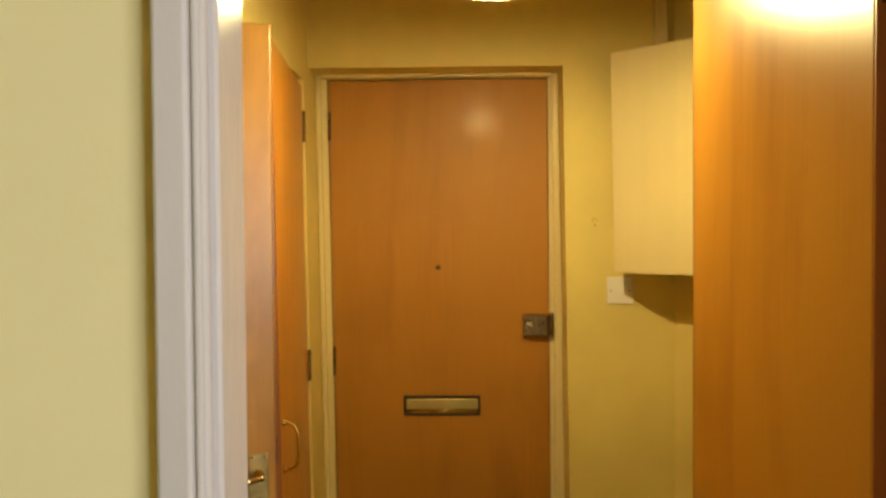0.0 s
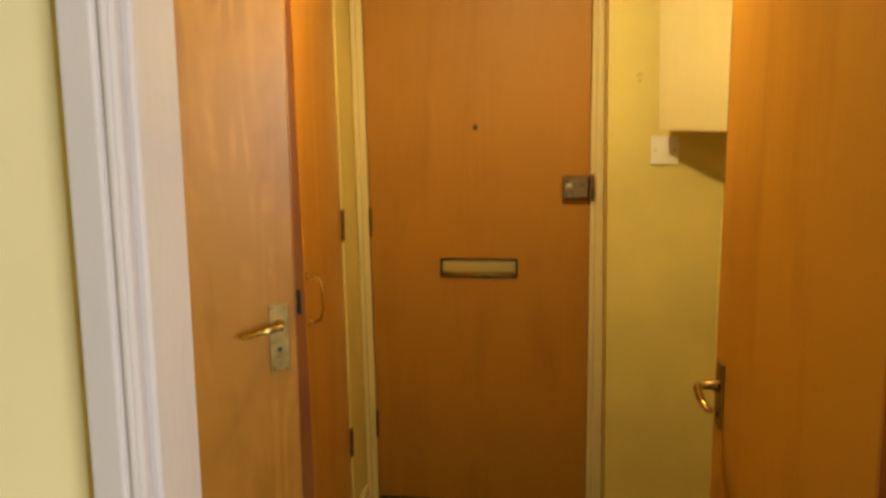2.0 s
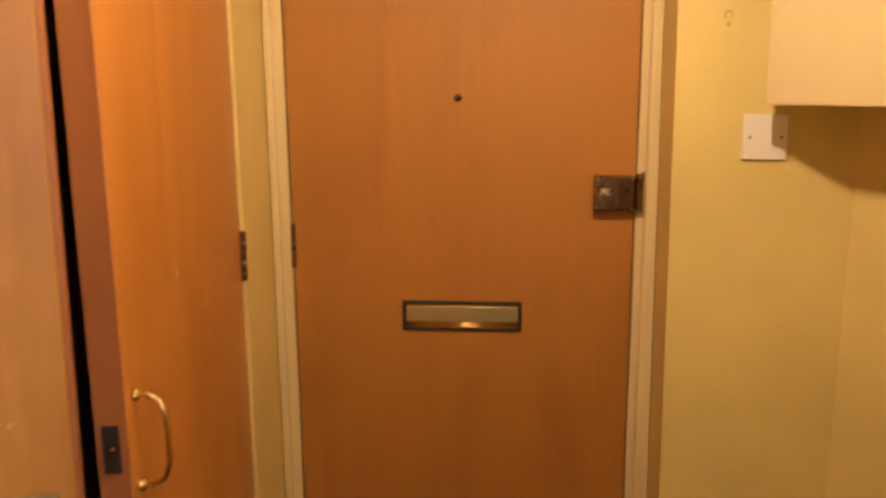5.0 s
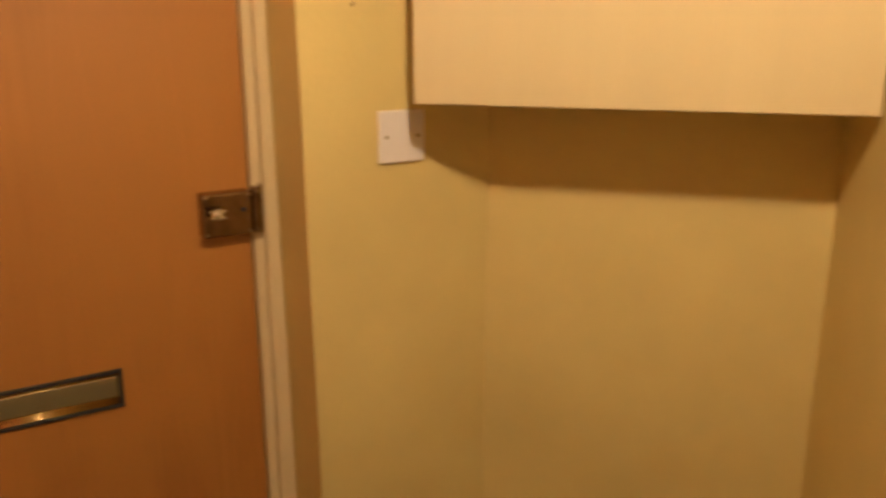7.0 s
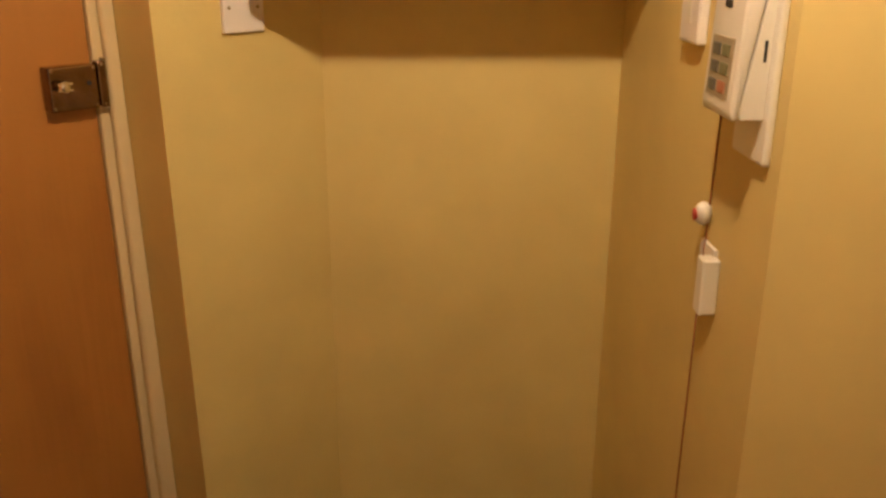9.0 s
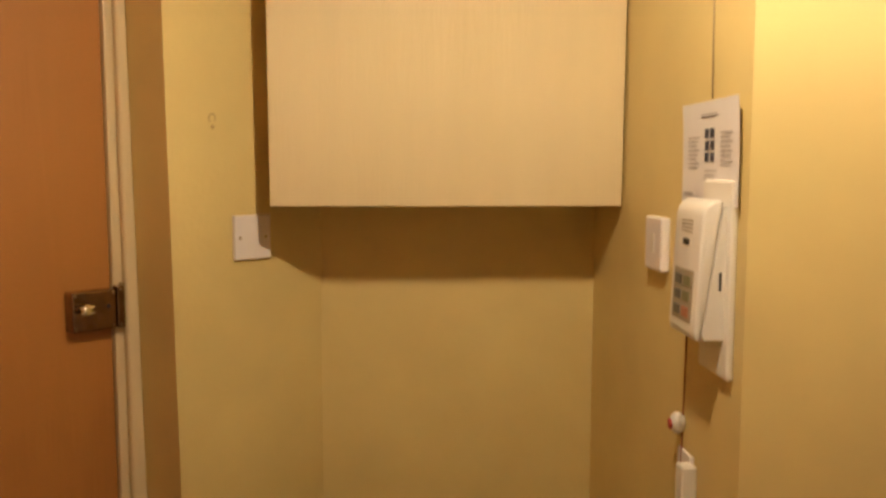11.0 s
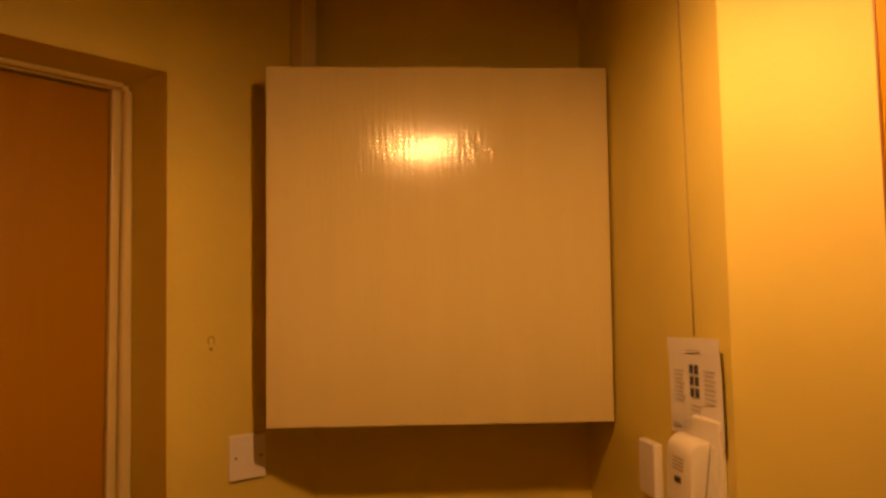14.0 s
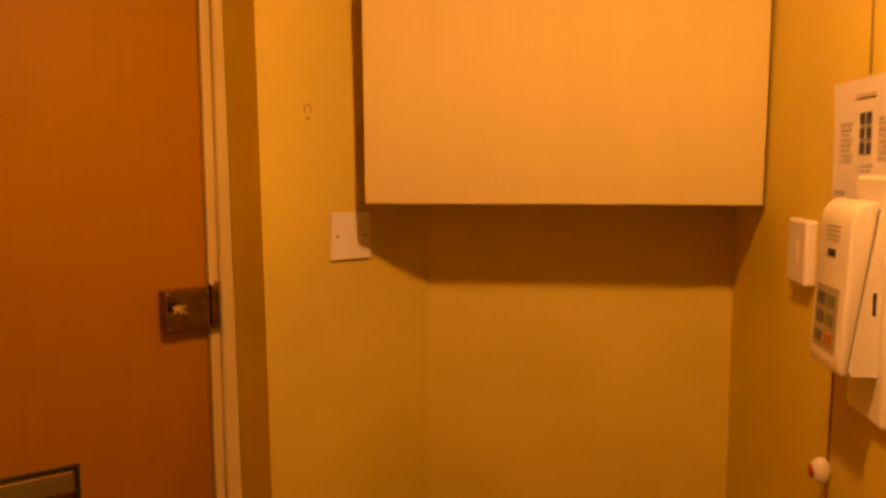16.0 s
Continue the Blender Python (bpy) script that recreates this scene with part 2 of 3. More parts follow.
# plan
H = 2.40                      # ceiling
WALL_Y = -0.147               # face of the front wall
BOX_R = Vector((1.419, -0.731, 0))
U = Vector((0.7071, -0.7071, 0))   # along the splayed wall
N = Vector((0.7071, 0.7071, 0))    # into the splayed wall
CORNER_L = (1.167, -0.147)
CORNER_R = (1.5887, -0.5683)
EXT = (1.016, -1.141)
HALL_X = -0.042               # face of the cupboard wall

LEAN = 0.0135                 # the door wall is out of plumb


def out_of_plumb(bm, xmax=1.0, axis=0, sign=1):
    for v in bm.verts:
        if v.co.x < xmax:
            lean = LEAN * (0.3 if axis == 0 and 0.4 < v.co.x < 0.795 else 1.0)
            v.co[axis] += sign * lean * (1.98 - v.co.z)
    return bm


# floor and ceiling
setting("floor", block((-2.5, -6.1, -0.1), (3.0, 0.3, -0.02)), M_CARPET, "dark green short-pile carpet floor")
setting("ceiling", block((-2.5, -6.1, H), (3.0, 0.3, H + 0.1)), M_CEIL, "cream ceiling with shade darkened into its colour")

# hall walls
bm = prism([(0.80, WALL_Y), CORNER_L, (1.27, 0.10), (0.80, 0.10)], -0.03, H)
prism([(HALL_X, WALL_Y), (0.80, WALL_Y), (0.80, 0.10), (HALL_X, 0.10)], 1.998, H, bm)
setting("wall_front", out_of_plumb(bm), M_WALL, "yellow painted wall around the front door")
setting("wall_outside", block((-0.14, 0.10, -0.03), (1.3, 0.16, H)), M_WALL, "plain wall behind the front door")
setting("wall_splayed", prism([CORNER_L, CORNER_R, (1.75, -0.45), (1.27, 0.10)], -0.03, H), M_WALL, "yellow painted splayed wall under the cupboard")
setting("wall_intercom", prism([CORNER_R, EXT, (1.15, -1.20), (1.75, -0.45)], -0.03, H), M_WALL, "yellow painted wall beside the entry phone")
setting("wall_right", prism([EXT, (1.016, -2.24), (1.15, -2.24), (1.15, -1.20)], -0.03, H), M_WALL, "brightly lit yellow painted hall wall")
bm = out_of_plumb(block((HALL_X - 0.10, -0.236, -0.03), (HALL_X, 0.10, H)))
cuboid(bm, (HALL_X - 0.10, -1.0, 1.945), (HALL_X, -0.236, H))
cuboid(bm, (HALL_X - 0.10, -1.0, -0.03), (HALL_X, -0.962, 1.945))
setting("wall_cupboard", bm, M_WALL, "yellow painted wall around the tall cupboard")
setting("wall_left", block((-0.85, -2.24, -0.03), (-0.75, 0.10, H)), M_WALL, "plain yellow painted side wall")
setting("wall_cupboard_side", block((-0.75, -1.0, -0.03), (HALL_X - 0.10, -0.94, H)), M_DARK, "partition beside the cupboard, coloured dark for shade")
setting("wall_cupboard_back", block((-0.75, 0.04, -0.03), (HALL_X - 0.10, 0.10, H)), M_DARK, "back of the cupboard, coloured dark for shade")

# wall with the doorway and the room behind
JAMB_X = 0.279
bm = block((-2.5, -2.315, -0.03), (JAMB_X - 0.02, -2.24, H))
cuboid(bm, (0.985, -2.315, -0.03), (3.0, -2.24, H))
cuboid(bm, (JAMB_X - 0.02, -2.315, 2.05), (0.985, -2.24, H))
setting("wall_doorway", bm, M_ROOM, "pale yellow wall with a doorway")
bm = block((-2.5, -6.1, -0.03), (-2.4, -2.315, H))
cuboid(bm, (-2.4, -6.1, -0.03), (3.0, -6.0, H))
cuboid(bm, (2.95, -6.0, -0.03), (3.0, -2.315, 0.9))
cuboid(bm, (2.95, -6.0, 2.1), (3.0, -2.315, H))
cuboid(bm, (2.95, -6.0, 0.9), (3.0, -5.85, 2.1))
cuboid(bm, (2.95, -4.15, 0.9), (3.0, -2.315, 2.1))
setting("wall_room", bm, M_ROOM, "pale yellow walls of the room behind")

# moulded white door lining and architrave of the doorway
bm = block((JAMB_X - 0.02, -2.317, -0.03), (JAMB_X, -2.238, 2.05), 0.003)
setting("door_lining", bm, M_WHITE_TRIM, "white gloss painted door lining with a stop")
bm = bmesh.new()
ax = JAMB_X - 0.050
cuboid(bm, (ax, -2.333, -0.03), (JAMB_X - 0.006, -2.317, 2.12), 0.005, 3)
cuboid(bm, (ax + 0.003, -2.337, -0.03), (JAMB_X - 0.020, -2.331, 2.11), 0.003, 3)
cuboid(bm, (JAMB_X - 0.017, -2.336, -0.03), (JAMB_X - 0.010, -2.331, 2.11), 0.003, 3)
setting("architrave", bm, M_WHITE_TRIM, "white gloss painted moulded door architrave")
setting("paint_line", block((ax - 0.010, -2.3185, -0.03), (ax - 0.0005, -2.3145, 2.12), 0.001), M_LINE, "darker ochre paint line along the architrave")
bm = block((0.972, -2.317, -0.03), (0.988, -2.05, 2.05), 0.003)
cuboid(bm, (0.985, -2.239, -0.03), (1.014, -2.05, 2.05), 0.003)
setting("hinge_post", bm, M_REDEDGE, "dark stained wooden door lining in shade")

# skirting
bm = bmesh.new()
def skirting_run(bm, p, q, h=0.072, t=0.014):
    p, q = Vector((*p, 0)), Vector((*q, 0))
    m = axes(p, q - p)
    n0 = set(bm.verts)
    cuboid(bm, (0, -t, -0.03), ((q - p).length, 0.0, h - 0.012))
    cuboid(bm, (0, -t * 0.55, h - 0.012), ((q - p).length, 0.0, h))
    new_verts = [v for v in bm.verts if v not in n0]
    bmesh.ops.transform(bm, matrix=m, verts=new_verts)
skirting_run(bm, (0.80, WALL_Y), CORNER_L)
skirting_run(bm, CORNER_L, CORNER_R)
skirting_run(bm, CORNER_R, EXT)
skirting_run(bm, EXT, (1.016, -2.12))
setting("baseboard", bm, M_TRIM, "low cream painted skirting board")

# frame of the front door
bm = block((0.764, -0.008, -0.03), (0.799, 0.06, 1.984), 0.003)
cuboid(bm, (0.780, -0.026, -0.03), (0.799, -0.008, 1.984), 0.007, 4)
cuboid(bm, (-0.041, -0.008, -0.03), (-0.002, 0.06, 1.984), 0.003)
cuboid(bm, (-0.041, -0.022, -0.03), (-0.022, -0.008, 1.984), 0.006, 4)
cuboid(bm, (-0.041, -0.008, 1.984), (0.799, 0.06, 1.9975), 0.003)
cuboid(bm, (-0.022, -0.026, 1.986), (0.780, -0.008, 1.9975), 0.005, 4)
setting("door_frame", out_of_plumb(bm), M_TRIM, "cream gloss painted front door frame")
bm = block((-0.041, -0.236, -0.03), (-0.028, -0.05, 0.055), 0.003)
setting("trim", out_of_plumb(bm), M_TRIM, "short cream painted skirting block beside the door")


def butt_hinge(parent, x, y, z, height=0.1, wide=0.012, axis="x"):
    bm = block((x - wide, y - 0.003, z), (x + wide * 0.2, y + 0.002, z + height), 0.001)
    hinge = part("hinge", bm, M_HINGE, parent, "dark metal butt hinge")
    for k in range(5):
        z0 = z + height * k / 5
        part("knuckle", swept([(x, y - 0.005, z0 + 0.0006), (x, y - 0.005, z0 + height / 5 - 0.0006)], 0.0055), M_HINGE, hinge, "", True)
    return hinge


# front door
front = thing("front_door", pose(0, 0, 0), "closed honey-coloured veneered flush front door", "door")
part("leaf", out_of_plumb(block((0.001, 0.0, -0.012), (0.762, 0.044, 1.980), 0.002)), M_DOOR, front)
for z in (0.22, 0.951, 1.77):
    butt_hinge(front, 0.002 + LEAN * (1.93 - z), -0.001, z)
# letter plate: black surround, sprung brass flap with a ribbed rim
lx0, lx1, lz0, lz1 = 0.258, 0.526, 0.809, 0.878
bm = block((lx0, -0.006, lz0), (lx1, 0.0, lz0 + 0.007), 0.0015)
cuboid(bm, (lx0, -0.006, lz1 - 0.007), (lx1, 0.0, lz1), 0.0015)
cuboid(bm, (lx0, -0.006, lz0 + 0.007), (lx0 + 0.008, 0.0, lz1 - 0.007), 0.0015)
cuboid(bm, (lx1 - 0.008, -0.006, lz0 + 0.007), (lx1, 0.0, lz1 - 0.007), 0.0015)
letter = part("letter_plate", bm, M_BLACK, front, "black letter plate surround with a brass flap")
part("flap", block((lx0 + 0.009, -0.004, lz0 + 0.021), (lx1 - 0.009, -0.0005, lz1 - 0.0125), 0.001), M_FLAP, letter, "polished brass flap")
for z in (lz0 + 0.009, lz0 + 0.0135, lz0 + 0.018, lz1 - 0.010):
    part("rib", swept([(lx0 + 0.009, -0.004, z), (lx1 - 0.009, -0.004, z)], 0.0016, 8), M_BRASS, letter, "bright brass rib", True)
# peephole
peep = part("peephole", turned([(0.0085, 0.0), (0.0085, -0.003), (0.006, -0.005), (0.001, -0.005)], 20, "Y", (0.381, 0, 1.327)), M_HINGE, front, "small dark brass peephole", True)
part("lens", turned([(0.004, -0.0045), (0.003, -0.0062), (0.0005, -0.0068)], 14, "Y", (0.381, 0, 1.327)), M_BLACK, peep, "", True)
# rim latch with keep on the frame
latch = part("rim_latch", block((0.674, -0.032, 1.088), (0.760, 0.0, 1.164), 0.004, 3), M_STEEL, front, "worn steel rim latch case")
part("knob", turned([(0.0075, -0.032), (0.0065, -0.040), (0.010, -0.044), (0.010, -0.050), (0.004, -0.052)], 18, "Y", (0.694, 0, 1.132)), M_CHROME, latch, "small bright turn knob", True)
for z in (1.1245, 1.1355):
    part("snib", block((0.682, -0.051, z), (0.708, -0.043, z + 0.0042), 0.0012), M_CHROME, latch, "bright turn lever")
part("keyhole", turned([(0.0042, -0.030), (0.0042, -0.0325), (0.0005, -0.0325)], 14, "Y", (0.744, 0, 1.133)), M_BLACK, latch)
for sx in (0.680, 0.754):
    for sz in (1.094, 1.158):
        part("screw", turned([(0.003, -0.031), (0.0026, -0.0332), (0.0004, -0.0334)], 10, "Y", (sx, 0, sz)), M_DULL, latch, "", True)
keep = thing("latch_keep", pose(0, 0, 0), "worn steel latch keep on the door frame", "latch keep")
part("case", block((0.7625, -0.030, 1.088), (0.7775, -0.0083, 1.168), 0.003), M_STEEL, keep)
part("lip", block((0.7775, -0.0285, 1.086), (0.7795, -0.0083, 1.172), 0.0008), M_DULL, keep, "tarnished bent lip")
for sz in (1.094, 1.162):
    part("screw", turned([(0.0026, -0.0295), (0.0022, -0.0312), (0.0004, -0.0314)], 10, "Y", (0.770, 0, sz)), M_DULL, keep, "", True)

# blank plate, wall plug marks
def blank_plate(matrix, label, screws=True, deep=0.009, w=0.086, h=0.088):
    ob = thing("blanking_plate", matrix, label, "wall plate")
    part("plate", block((0, -deep, 0), (w, 0, h), 0.0025, 3), M_PLATE, ob)
    if screws:
        for x in (0.0128, w - 0.0128):
            part("screw", turned([(0.0032, -deep + 0.001), (0.003, -deep - 0.0006), (0.0004, -deep - 0.0008)], 12, "Y", (x, 0, h * 0.5)), M_DULL, ob, "", True)
    return ob
blank_plate(pose(0.943, WALL_Y, 1.211), "white plastic blanking plate with two screws on the wall")
mark = thing("picture_hook_mark", pose(0.903, WALL_Y, 1.468), "small brown plug hole in the yellow wall", "wall mark")
arc = [(0.007 * math.cos(math.radians(k)), -0.0008, 0.018 + 0.008 * math.sin(math.radians(k))) for k in range(-40, 241, 20)]
part("hook_outline", swept(arc, 0.0014, 6), M_STAIN, mark, "brown outline of a removed hook", True)
part("plug", turned([(0.0042, 0.0), (0.004, -0.0012), (0.0005, -0.0008)], 12, "Y", (0.001, 0, 0.002)), M_STAIN, mark, "", True)

# boxed conduit rising from the cupboard
conduit = thing("conduit", pose(1.115, WALL_Y, 1.990), "cream painted boxed conduit rising above the cupboard", "conduit")
part("casing", block((-0.020, -0.042, 0), (0.020, -0.0005, H - 1.991), 0.004, 3), M_TRIM, conduit)

# boxed-in meter cupboard on the splayed wall
W, B0, B1, D = 0.665, 1.320, 2.012, 0.235
box = thing("meter_cupboard", axes(BOX_R - U * W, U) @ pose(0, 0, B0) @ pose(0, 0, 0, 1.7) @ pose(0, 0, -B0), "large cream gloss painted square wall cupboard", "cupboard")
part("body", block((0.012, 0.020, B0 + 0.006), (W - 0.006, D - 0.003, B1 - 0.006), 0.002), M_BOX, box)
part("front_panel", block((0.0, 0.0, B0), (W, 0.018, B1), 0.0025, 3), M_BOX, box, "cream painted front panel with brush marks")
for z in (1.42, 1.90):
    part("catch", block((0.004, 0.010, z), (0.0115, 0.045, z + 0.05), 0.001), M_DULL, box, "small metal side hinge")

# entry phone wall: X runs towards the hall, Y into the wall
PHONE = axes(BOX_R + U * 0.0052, -N)
def on_phone_wall(a, z):
    return PHONE @ Matrix.Translation((a, 0, z))

sheet = thing("notice_sheet", on_phone_wall(0.336, 1.345), "white printed instruction sheet on the wall", "notice")
bm = bmesh.new()
g = bmesh.ops.create_grid(bm, x_segments=8, y_segments=6, size=0.5)
for v in bm.verts:
    x, y = v.co.x + 0.5, v.co.y + 0.5
    v.co = Vector((x * 0.224, -0.003 - 0.005 * x ** 3 - 0.003 * y ** 4, y * 0.142))
bmesh.ops.solidify(bm, geom=bm.faces[:], thickness=0.0006)
part("paper", bm, M_PAPER, sheet)
def sheet_y(x, z):
    return -0.0042 - 0.005 * (x / 0.224) ** 3 - 0.003 * (z / 0.142) ** 4
def ink(name, x0, x1, z0, z1, mat):
    y0, y1 = sheet_y(x0, z1), sheet_y(x1, z1)
    bm = bmesh.new()
    vs = [bm.verts.new(p) for p in ((x0, y0, z0), (x1, y1, z0), (x1, y1, z1), (x0, y0, z1), (x0, y0 + .0006, z0), (x1, y1 + .0006, z0), (x1, y1 + .0006, z1), (x0, y0 + .0006, z1))]
    for f in ((0, 1, 2, 3), (7, 6, 5, 4), (0, 4, 5, 1), (1, 5, 6, 2), (2, 6, 7, 3), (3, 7, 4, 0)):
        bm.faces.new([vs[i] for i in f])
    part(name, bm, mat, sheet)
ink("heading", 0.080, 0.142, 0.121, 0.125, M_INK)
for r in range(3):
    for c in range(2):
        ink("key_picture", 0.094 + c * 0.021, 0.109 + c * 0.021, 0.058 + r * 0.0165, 0.071 + r * 0.0165, M_INKDARK)
for k in range(8):
    ink("text_line", 0.026, 0.070 - (k % 3) * 0.006, 0.092 - k * 0.0062, 0.0942 - k * 0.0062, M_INK)
    ink("text_line", 0.154, 0.200 - (k % 2) * 0.008, 0.096 - k * 0.0062, 0.0982 - k * 0.0062, M_INK)
for k in range(5):
    ink("text_line", 0.095, 0.138 - (k % 2) * 0.007, 0.045 - k * 0.0062, 0.0472 - k * 0.0062, M_INK)
ink("logo_bar", 0.012, 0.048, 0.010, 0.015, M_INK)

phone = thing("entry_phone", on_phone_wall(0.430, 1.117), "white plastic entry phone handset on its wall mount", "entry phone")
part("mount", block((0.012, -0.010, 0.000), (0.117, 0.0, 0.262), 0.004, 3), M_PLASTIC, phone, "flat white mounting plate")
def wedge(x0, x1, outline, bevel):
    """A solid between x0 and x1 over a (y, z) outline."""
    bm = bmesh.new()
    a = [bm.verts.new((x0, y, z)) for y, z in outline]
    b = [bm.verts.new((x1, y, z)) for y, z in outline]
    bm.faces.new(a)
    bm.faces.new(b[::-1])
    for i in range(len(outline)):
        j = (i + 1) % len(outline)
        bm.faces.new((a[i], b[i], b[j], a[j]))
    bmesh.ops.recalc_face_normals(bm, faces=bm.faces)
    bmesh.ops.bevel(bm, geom=bm.edges[:], offset=bevel, segments=3, affect="EDGES", profile=0.5)
    return bm
part("cradle", wedge(0.003, 0.103, [(-0.0095, 0.052), (-0.0095, 0.228), (-0.0145, 0.228), (-0.039, 0.060), (-0.036, 0.052)], 0.0012), M_PLASTIC, phone)
handset = part("handset", wedge(0.0, 0.105, [(-0.0155, 0.236), (-0.026, 0.237), (-0.034, 0.233), (-0.040, 0.226), (-0.043, 0.216), (-0.050, 0.062), (-0.047, 0.050), (-0.0405, 0.052)], 0.0042), M_PLASTIC, phone, "white handset with a keypad", True)
part("hook_slot", block((0.1025, -0.0185, 0.118), (0.1036, -0.015, 0.142)), M_BLACK, phone)
def front_y(z):
    return -0.043 - (0.216 - z) / 0.154 * 0.007
part("keypad", wedge(0.014, 0.088, [(front_y(0.072) + 0.001, 0.072), (front_y(0.142) + 0.001, 0.142), (front_y(0.142) - 0.001, 0.142), (front_y(0.072) - 0.001, 0.072)], 0.0003), M_KEYPAD, handset, "grey keypad panel")
for r, zz in enumerate((0.078, 0.099, 0.120)):
    for c, xx in enumerate((0.022, 0.054)):
        mat = M_KEYRED if (r == 0 and c == 1) else (M_KEYGREEN if (r > 0 and c == 1) else M_KEYBLUE)
        y = front_y(zz + 0.008)
        part("key", block((xx, y - 0.0025, zz), (xx + 0.024, y, zz + 0.014), 0.0012), mat, handset)
part("indicator", block((0.040, front_y(0.178) - 0.0015, 0.175), (0.062, front_y(0.178) + 0.001, 0.183), 0.0005), M_BLACK, handset)
for k in range(4):
    z = 0.192 + k * 0.005
    part("speaker_slot", block((0.030, front_y(z) - 0.0008, z), (0.072, front_y(z) + 0.001, z + 0.0014)), M_KEYPAD, handset)

switch = thing("light_switch", on_phone_wall(0.193, 1.227), "white plastic light switch beside the entry phone", "switch")
part("plate", block((0, -0.016, 0), (0.086, 0, 0.088), 0.004, 3), M_PLATE, switch)
part("rocker", block((0.034, -0.0168, 0.028), (0.052, -0.0155, 0.060), 0.0004), M_PLASTIC, switch)

cord = thing("alarm_cord", on_phone_wall(0.373, 0.0), "thin red cord with a white toggle hanging down the wall", "cord")
part("string", swept([(0.010, -0.006, 1.150), (0.004, -0.005, 1.07), (0.0, -0.006, 0.96), (-0.006, -0.006, 0.60), (-0.012, -0.006, -0.012)], 0.0014, 6), M_CORD, cord, "", True)
toggle = part("toggle", turned([(0.004, 0.018), (0.010, 0.013), (0.012, 0.003), (0.010, -0.009), (0.004, -0.014)], 18, "Z", (-0.002, -0.012, 1.008)), M_PLASTIC, cord, "white toggle with a red face", True)
part("face", turned([(0.0085, -0.020), (0.0085, -0.0245), (0.004, -0.0255)], 18, "Y", (-0.004, 0.0, 1.008)), M_RED, toggle, "red button face", True)
low = thing("cable_outlet", on_phone_wall(0.355, 0.878), "small white plastic outlet box low on the wall", "wall outlet")
part("plate", block((0, -0.006, 0), (0.06, 0, 0.092), 0.002), M_PLATE, low)
part("cover", block((0.046, -0.024, 0.002), (0.074, -0.0, 0.082), 0.003), M_PLASTIC, low)
part("groove", block((0.0455, -0.018, 0.012), (0.0465, -0.008, 0.072)), M_KEYPAD, low)
cable = thing("surface_cable", on_phone_wall(0.440, 0.0), "thin grey cable running up the wall", "cable")
part("wire", swept([(0.008, -0.003, 1.49), (0.004, -0.003, 1.62), (0.0, -0.003, 1.80), (-0.004, -0.003, 2.0), (-0.006, -0.003, H - 0.002)], 0.0011, 6), M_GREYCORD, cable, "", True)


# handles
def lever_set(parent, sign=1, metal=None, tall=0.152):
    """A brass lever on a long back plate; the lever points along X by sign. Origin at the plate's middle bottom, Y into the door."""
    boss = tall - 0.044
    plate = part("back_plate", block((-0.0215, -0.004, 0), (0.0215, 0, tall), 0.0015), M_DULL, parent, "tarnished brass back plate")
    part("boss", turned([(0.010, -0.003), (0.011, -0.010), (0.008, -0.016), (0.007, -0.044), (0.004, -0.046)], 18, "Y", (0, 0, boss)), metal or M_BRASS, plate, "", True)
    pts = [(0, -0.038, boss), (sign * 0.012, -0.045, boss - 0.0005), (sign * 0.04, -0.048, boss - 0.005), (sign * 0.062, -0.047, boss - 0.011), (sign * 0.080, -0.042, boss - 0.016), (sign * 0.085, -0.034, boss - 0.017)]
    part("lever", swept(pts, [0.007, 0.0078, 0.0066, 0.006, 0.0055, 0.004], 12), metal or M_BRASS, plate, "worn brass lever", True)
    part("keyhole", turned([(0.0055, -0.0035), (0.0055, -0.0062), (0.0006, -0.0062)], 14, "Y", (0, 0, tall - 0.102 if tall > 0.14 else 0.024)), M_BLACK, plate)
    for z in (0.008, tall - 0.008):
        for x in (-0.014, 0.014):
            part("screw", turned([(0.0028, -0.0035), (0.0024, -0.0052), (0.0004, -0.0054)], 10, "Y", (x, 0, z)), M_BRASS, plate, "", True)
    return plate


# tall cupboard door, ajar
hinge_at, free_at = Vector((-0.048, -0.240, 0)), Vector((0.014, -0.945, 0))
cup_w = (free_at - hinge_at).length
cup = thing("cupboard_door", axes(free_at, hinge_at - free_at), "honey veneered tall cupboard door standing ajar", "door")
part("leaf", out_of_plumb(block((0.0025, 0.0, -0.010), (cup_w, 0.038, 1.925), 0.002), 9, 1, -1), M_CUP, cup)
part("lipping", out_of_plumb(block((0.0, 0.0005, -0.010), (0.0024, 0.0375, 1.925)), 9, 1, -1), M_EDGE, cup, "dark wooden edge lipping")
for z in (0.24, 0.974, 1.745):
    butt_hinge(cup, cup_w + 0.002, -LEAN * (1.93 - z), z, 0.1, 0.010)
pull = part("pull_handle", out_of_plumb(swept([(0.030, -0.002, 0.992), (0.030, -0.016, 0.992), (0.030, -0.030, 0.984), (0.030, -0.037, 0.965), (0.030, -0.038, 0.940), (0.030, -0.037, 0.904), (0.030, -0.030, 0.884), (0.030, -0.016, 0.876), (0.030, -0.002, 0.876)], 0.0036, 12), 9, 1, -1), M_BRASS, cup, "copper-bright bow pull handle", True)
for z in (0.876, 0.992):
    part("rose", out_of_plumb(turned([(0.0085, 0.0), (0.0080, -0.004), (0.005, -0.008), (0.002, -0.008)], 16, "Y", (0.030, 0, z)), 9, 1, -1), M_BRASS, pull, "", True)
ball = part("ball_catch", out_of_plumb(block((-0.0012, 0.010, 0.905), (0.0, 0.030, 0.965)), 9, 1, -1), M_BLACK, cup, "dark catch plate on the door edge")
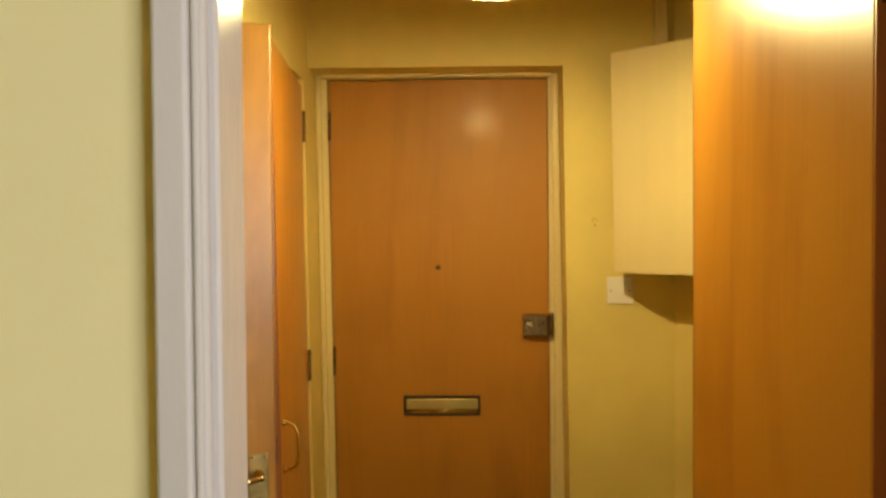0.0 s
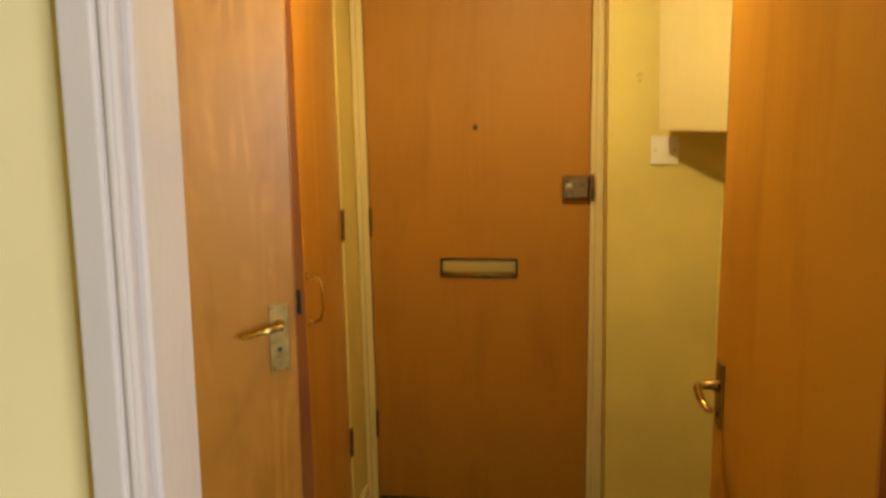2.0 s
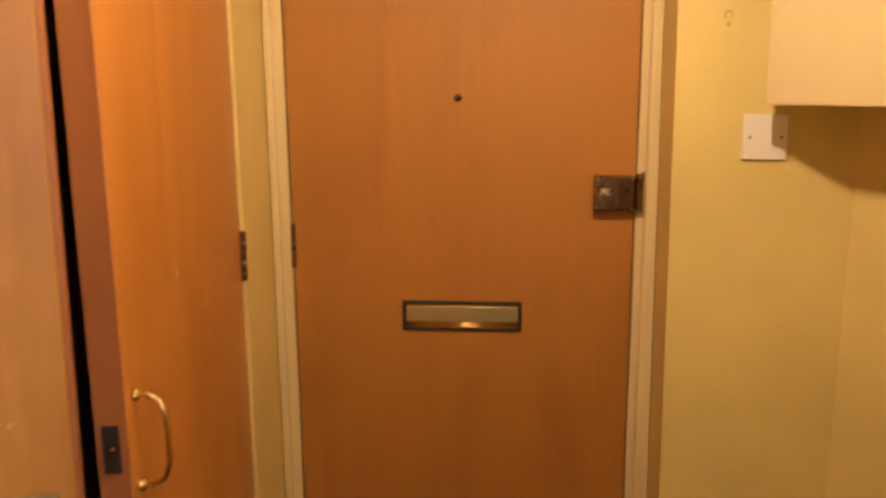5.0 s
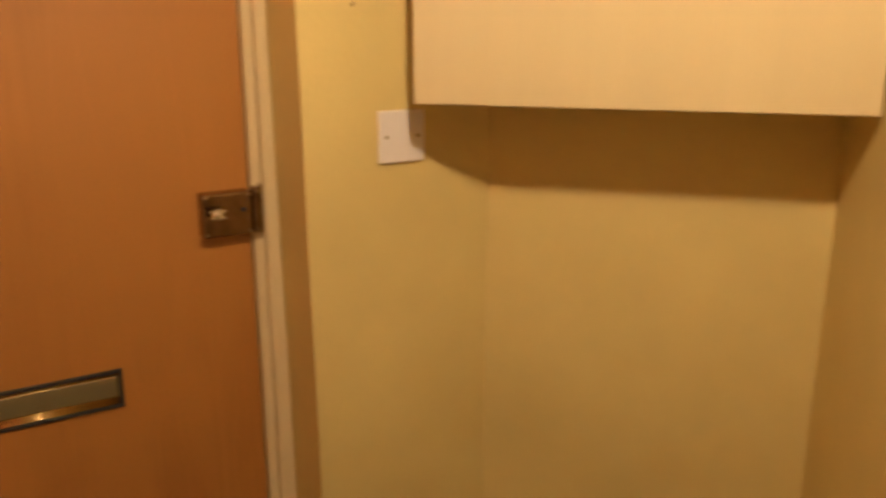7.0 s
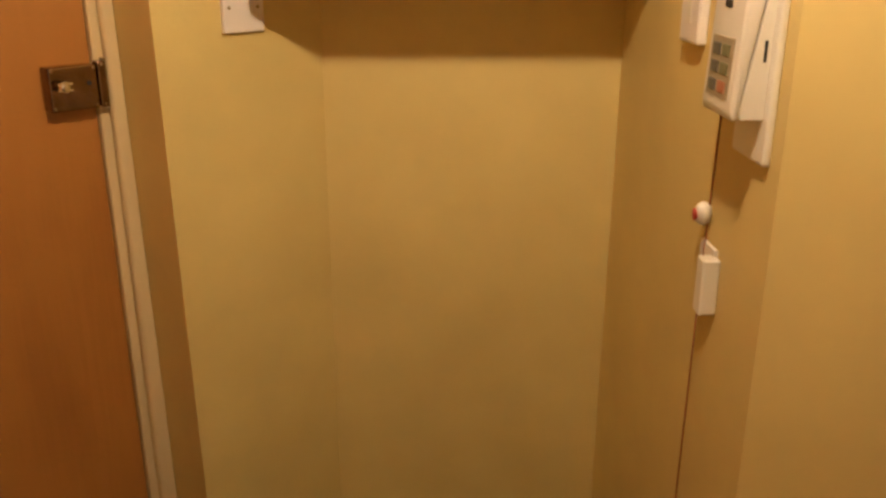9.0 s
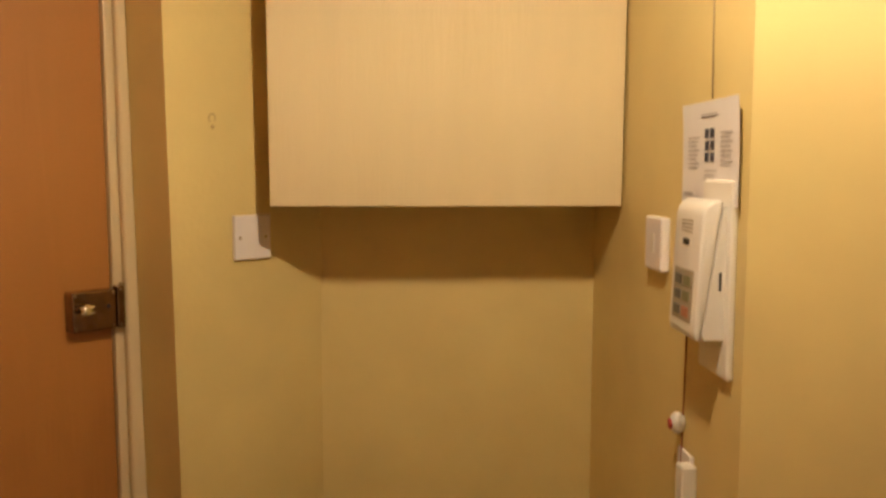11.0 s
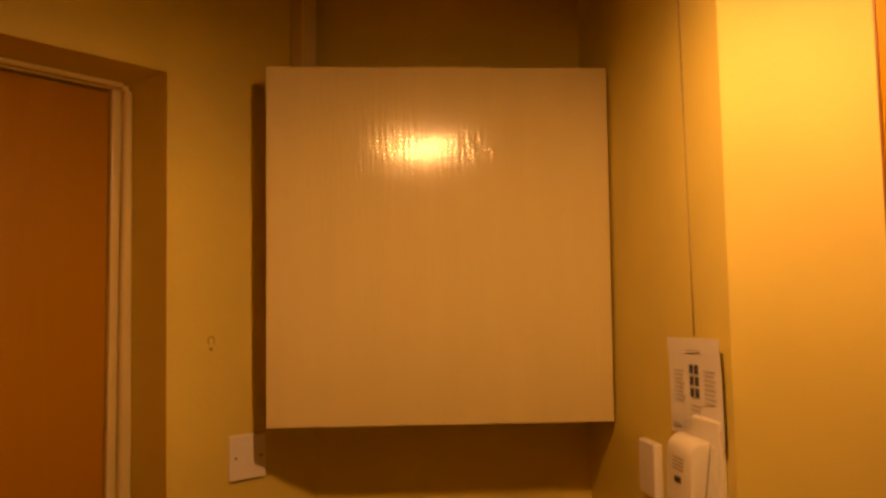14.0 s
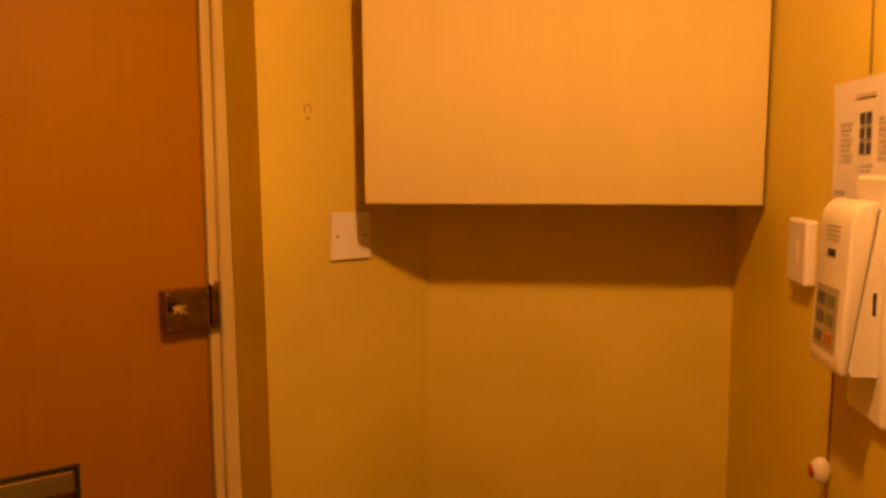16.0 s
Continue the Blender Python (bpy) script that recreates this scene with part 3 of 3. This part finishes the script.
part("ball", out_of_plumb(turned([(0.0055, 0.0), (0.005, -0.003), (0.001, -0.005)], 14, "X", (-0.001, 0.020, 0.935)), 9, 1, -1), M_STEEL, ball, "", True)

part("scuff", out_of_plumb(turned([(0.010, 0.0), (0.008, -0.0006), (0.0005, -0.0007)], 7, "Y", (0.25, 0, 1.09)), 9, 1, -1), M_SCUFF, cup, "pale chip in the varnish")

# room door standing open beside the cupboard
lf = Vector((0.055, -1.118, 0))
ld = Vector((-0.93, -0.3676, 0)).normalized()
lw = 0.745
lever_door = thing("room_door", axes(lf + ld * lw, -ld), "pale honey veneered room door standing open", "door")
part("leaf", block((0.0, 0.0, -0.010), (lw - 0.0025, 0.040, 1.915), 0.003), M_LEVER, lever_door)
part("lipping", block((lw - 0.0024, 0.0005, -0.010), (lw, 0.0395, 1.915)), M_EDGE, lever_door, "dark wooden edge lipping")
handle = part("lever_handle", block((-0.005, -0.0005, 0.07), (0.005, 0, 0.08)), M_DULL, lever_door, "brass lever handle set")
handle.location = (lw - 0.040, 0, 0.822)
lever_set(handle, -1)
for z in (0.22, 1.70):
    butt_hinge(lever_door, 0.001, 0.0, z)
part("nail_hole", turned([(0.0028, 0.0), (0.0026, -0.0008), (0.0004, -0.0006)], 10, "Y", (lw - 0.055, 0, 1.045)), M_STAIN, lever_door)

# wood door folded back along the hall wall
rf, rh = Vector((0.908, -1.357, 0)), Vector((0.932, -2.03, 0))
rw = (rf - rh).length
rdoor = thing("open_door", axes(rf, rh - rf), "glossy honey veneered door open along the hall wall", "door")
# X runs from the free edge to the hinge edge; the room face looks along -Y here
part("leaf", block((0.0025, 0.0, -0.010), (rw - 0.0025, 0.040, 1.985), 0.003), M_RIGHT, rdoor)
part("lipping", block((0.0, 0.0005, -0.010), (0.0024, 0.0395, 1.985)), M_EDGE, rdoor, "dark wooden edge lipping")
part("hinge_edge", block((rw - 0.0024, 0.0005, -0.010), (rw, 0.0395, 1.985)), M_REDEDGE, rdoor, "dark red-brown hinge edge")
for z in (0.22, 1.74):
    butt_hinge(rdoor, rw + 0.001, 0.004, z)
rhandle = part("lever_handle", block((-0.005, -0.0005, 0.07), (0.005, 0, 0.08)), M_DULL, rdoor, "brass lever handle set")
rhandle.location = (0.042, 0, 0.82)
lever_set(rhandle, 1, M_BRONZE, 0.122)
for z in (0.20, 1.715):
    part("hinge_leaf", block((rw, 0.006, z), (rw + 0.0025, 0.036, z + 0.09), 0.0008), M_HINGE, rdoor, "dark metal hinge leaf")
part("latch_bolt", block((-0.011, 0.012, 0.887), (0.0, 0.026, 0.912), 0.002), M_HINGE, rdoor, "dark latch bolt in the door edge")

# pendant lamp
pendant = thing("pendant_lamp", pose(LAMP.x, LAMP.y, LAMP.z), "lit pendant lamp with a cream cone shade", "lamp")
bm = bmesh.new()
prof = [(0.115, 0.003), (0.109, 0.026), (0.092, 0.068), (0.070, 0.110), (0.046, 0.135), (0.043, 0.135), (0.067, 0.107), (0.089, 0.065), (0.106, 0.024), (0.112, 0.003)]
rings = [[bm.verts.new((r * math.cos(k * math.tau / 48), r * math.sin(k * math.tau / 48), h)) for k in range(48)] for r, h in prof]
for i in range(len(rings)):
    r, q = rings[i], rings[(i + 1) % len(rings)]
    for k in range(48):
        bm.faces.new((r[k], r[(k + 1) % 48], q[(k + 1) % 48], q[k]))
part("shade", bm, M_SHADE, pendant, "cream lampshade open below", True)
part("bulb", turned([(0.002, -0.022), (0.014, -0.020), (0.024, -0.010), (0.028, 0.006), (0.025, 0.022), (0.016, 0.042), (0.013, 0.060), (0.004, 0.061)], 24), M_BULB, pendant, "glowing round bulb", True)
part("holder", turned([(0.010, 0.060), (0.019, 0.063), (0.019, 0.128), (0.044, 0.130), (0.044, 0.134), (0.016, 0.138), (0.008, 0.150)], 20), M_PLASTIC, pendant, "", True)
part("flex", swept([(0, 0, 0.148), (0, 0, H - LAMP.z - 0.012)], 0.003, 8), M_PLASTIC, pendant, "", True)
part("ceiling_rose", turned([(0.012, H - LAMP.z - 0.026), (0.036, H - LAMP.z - 0.018), (0.042, H - LAMP.z - 0.001), (0.010, H - LAMP.z)], 24), M_PLASTIC, pendant, "", True)

# loose carpet bar by the door
bar = thing("threshold_strip", pose(0.76, -0.165, -0.02, 0, 0, 14), "short grey threshold strip lying on the carpet", "threshold strip")
part("strip", block((-0.06, -0.016, 0.0), (0.045, 0.016, 0.006), 0.002), M_GREYBAR, bar)
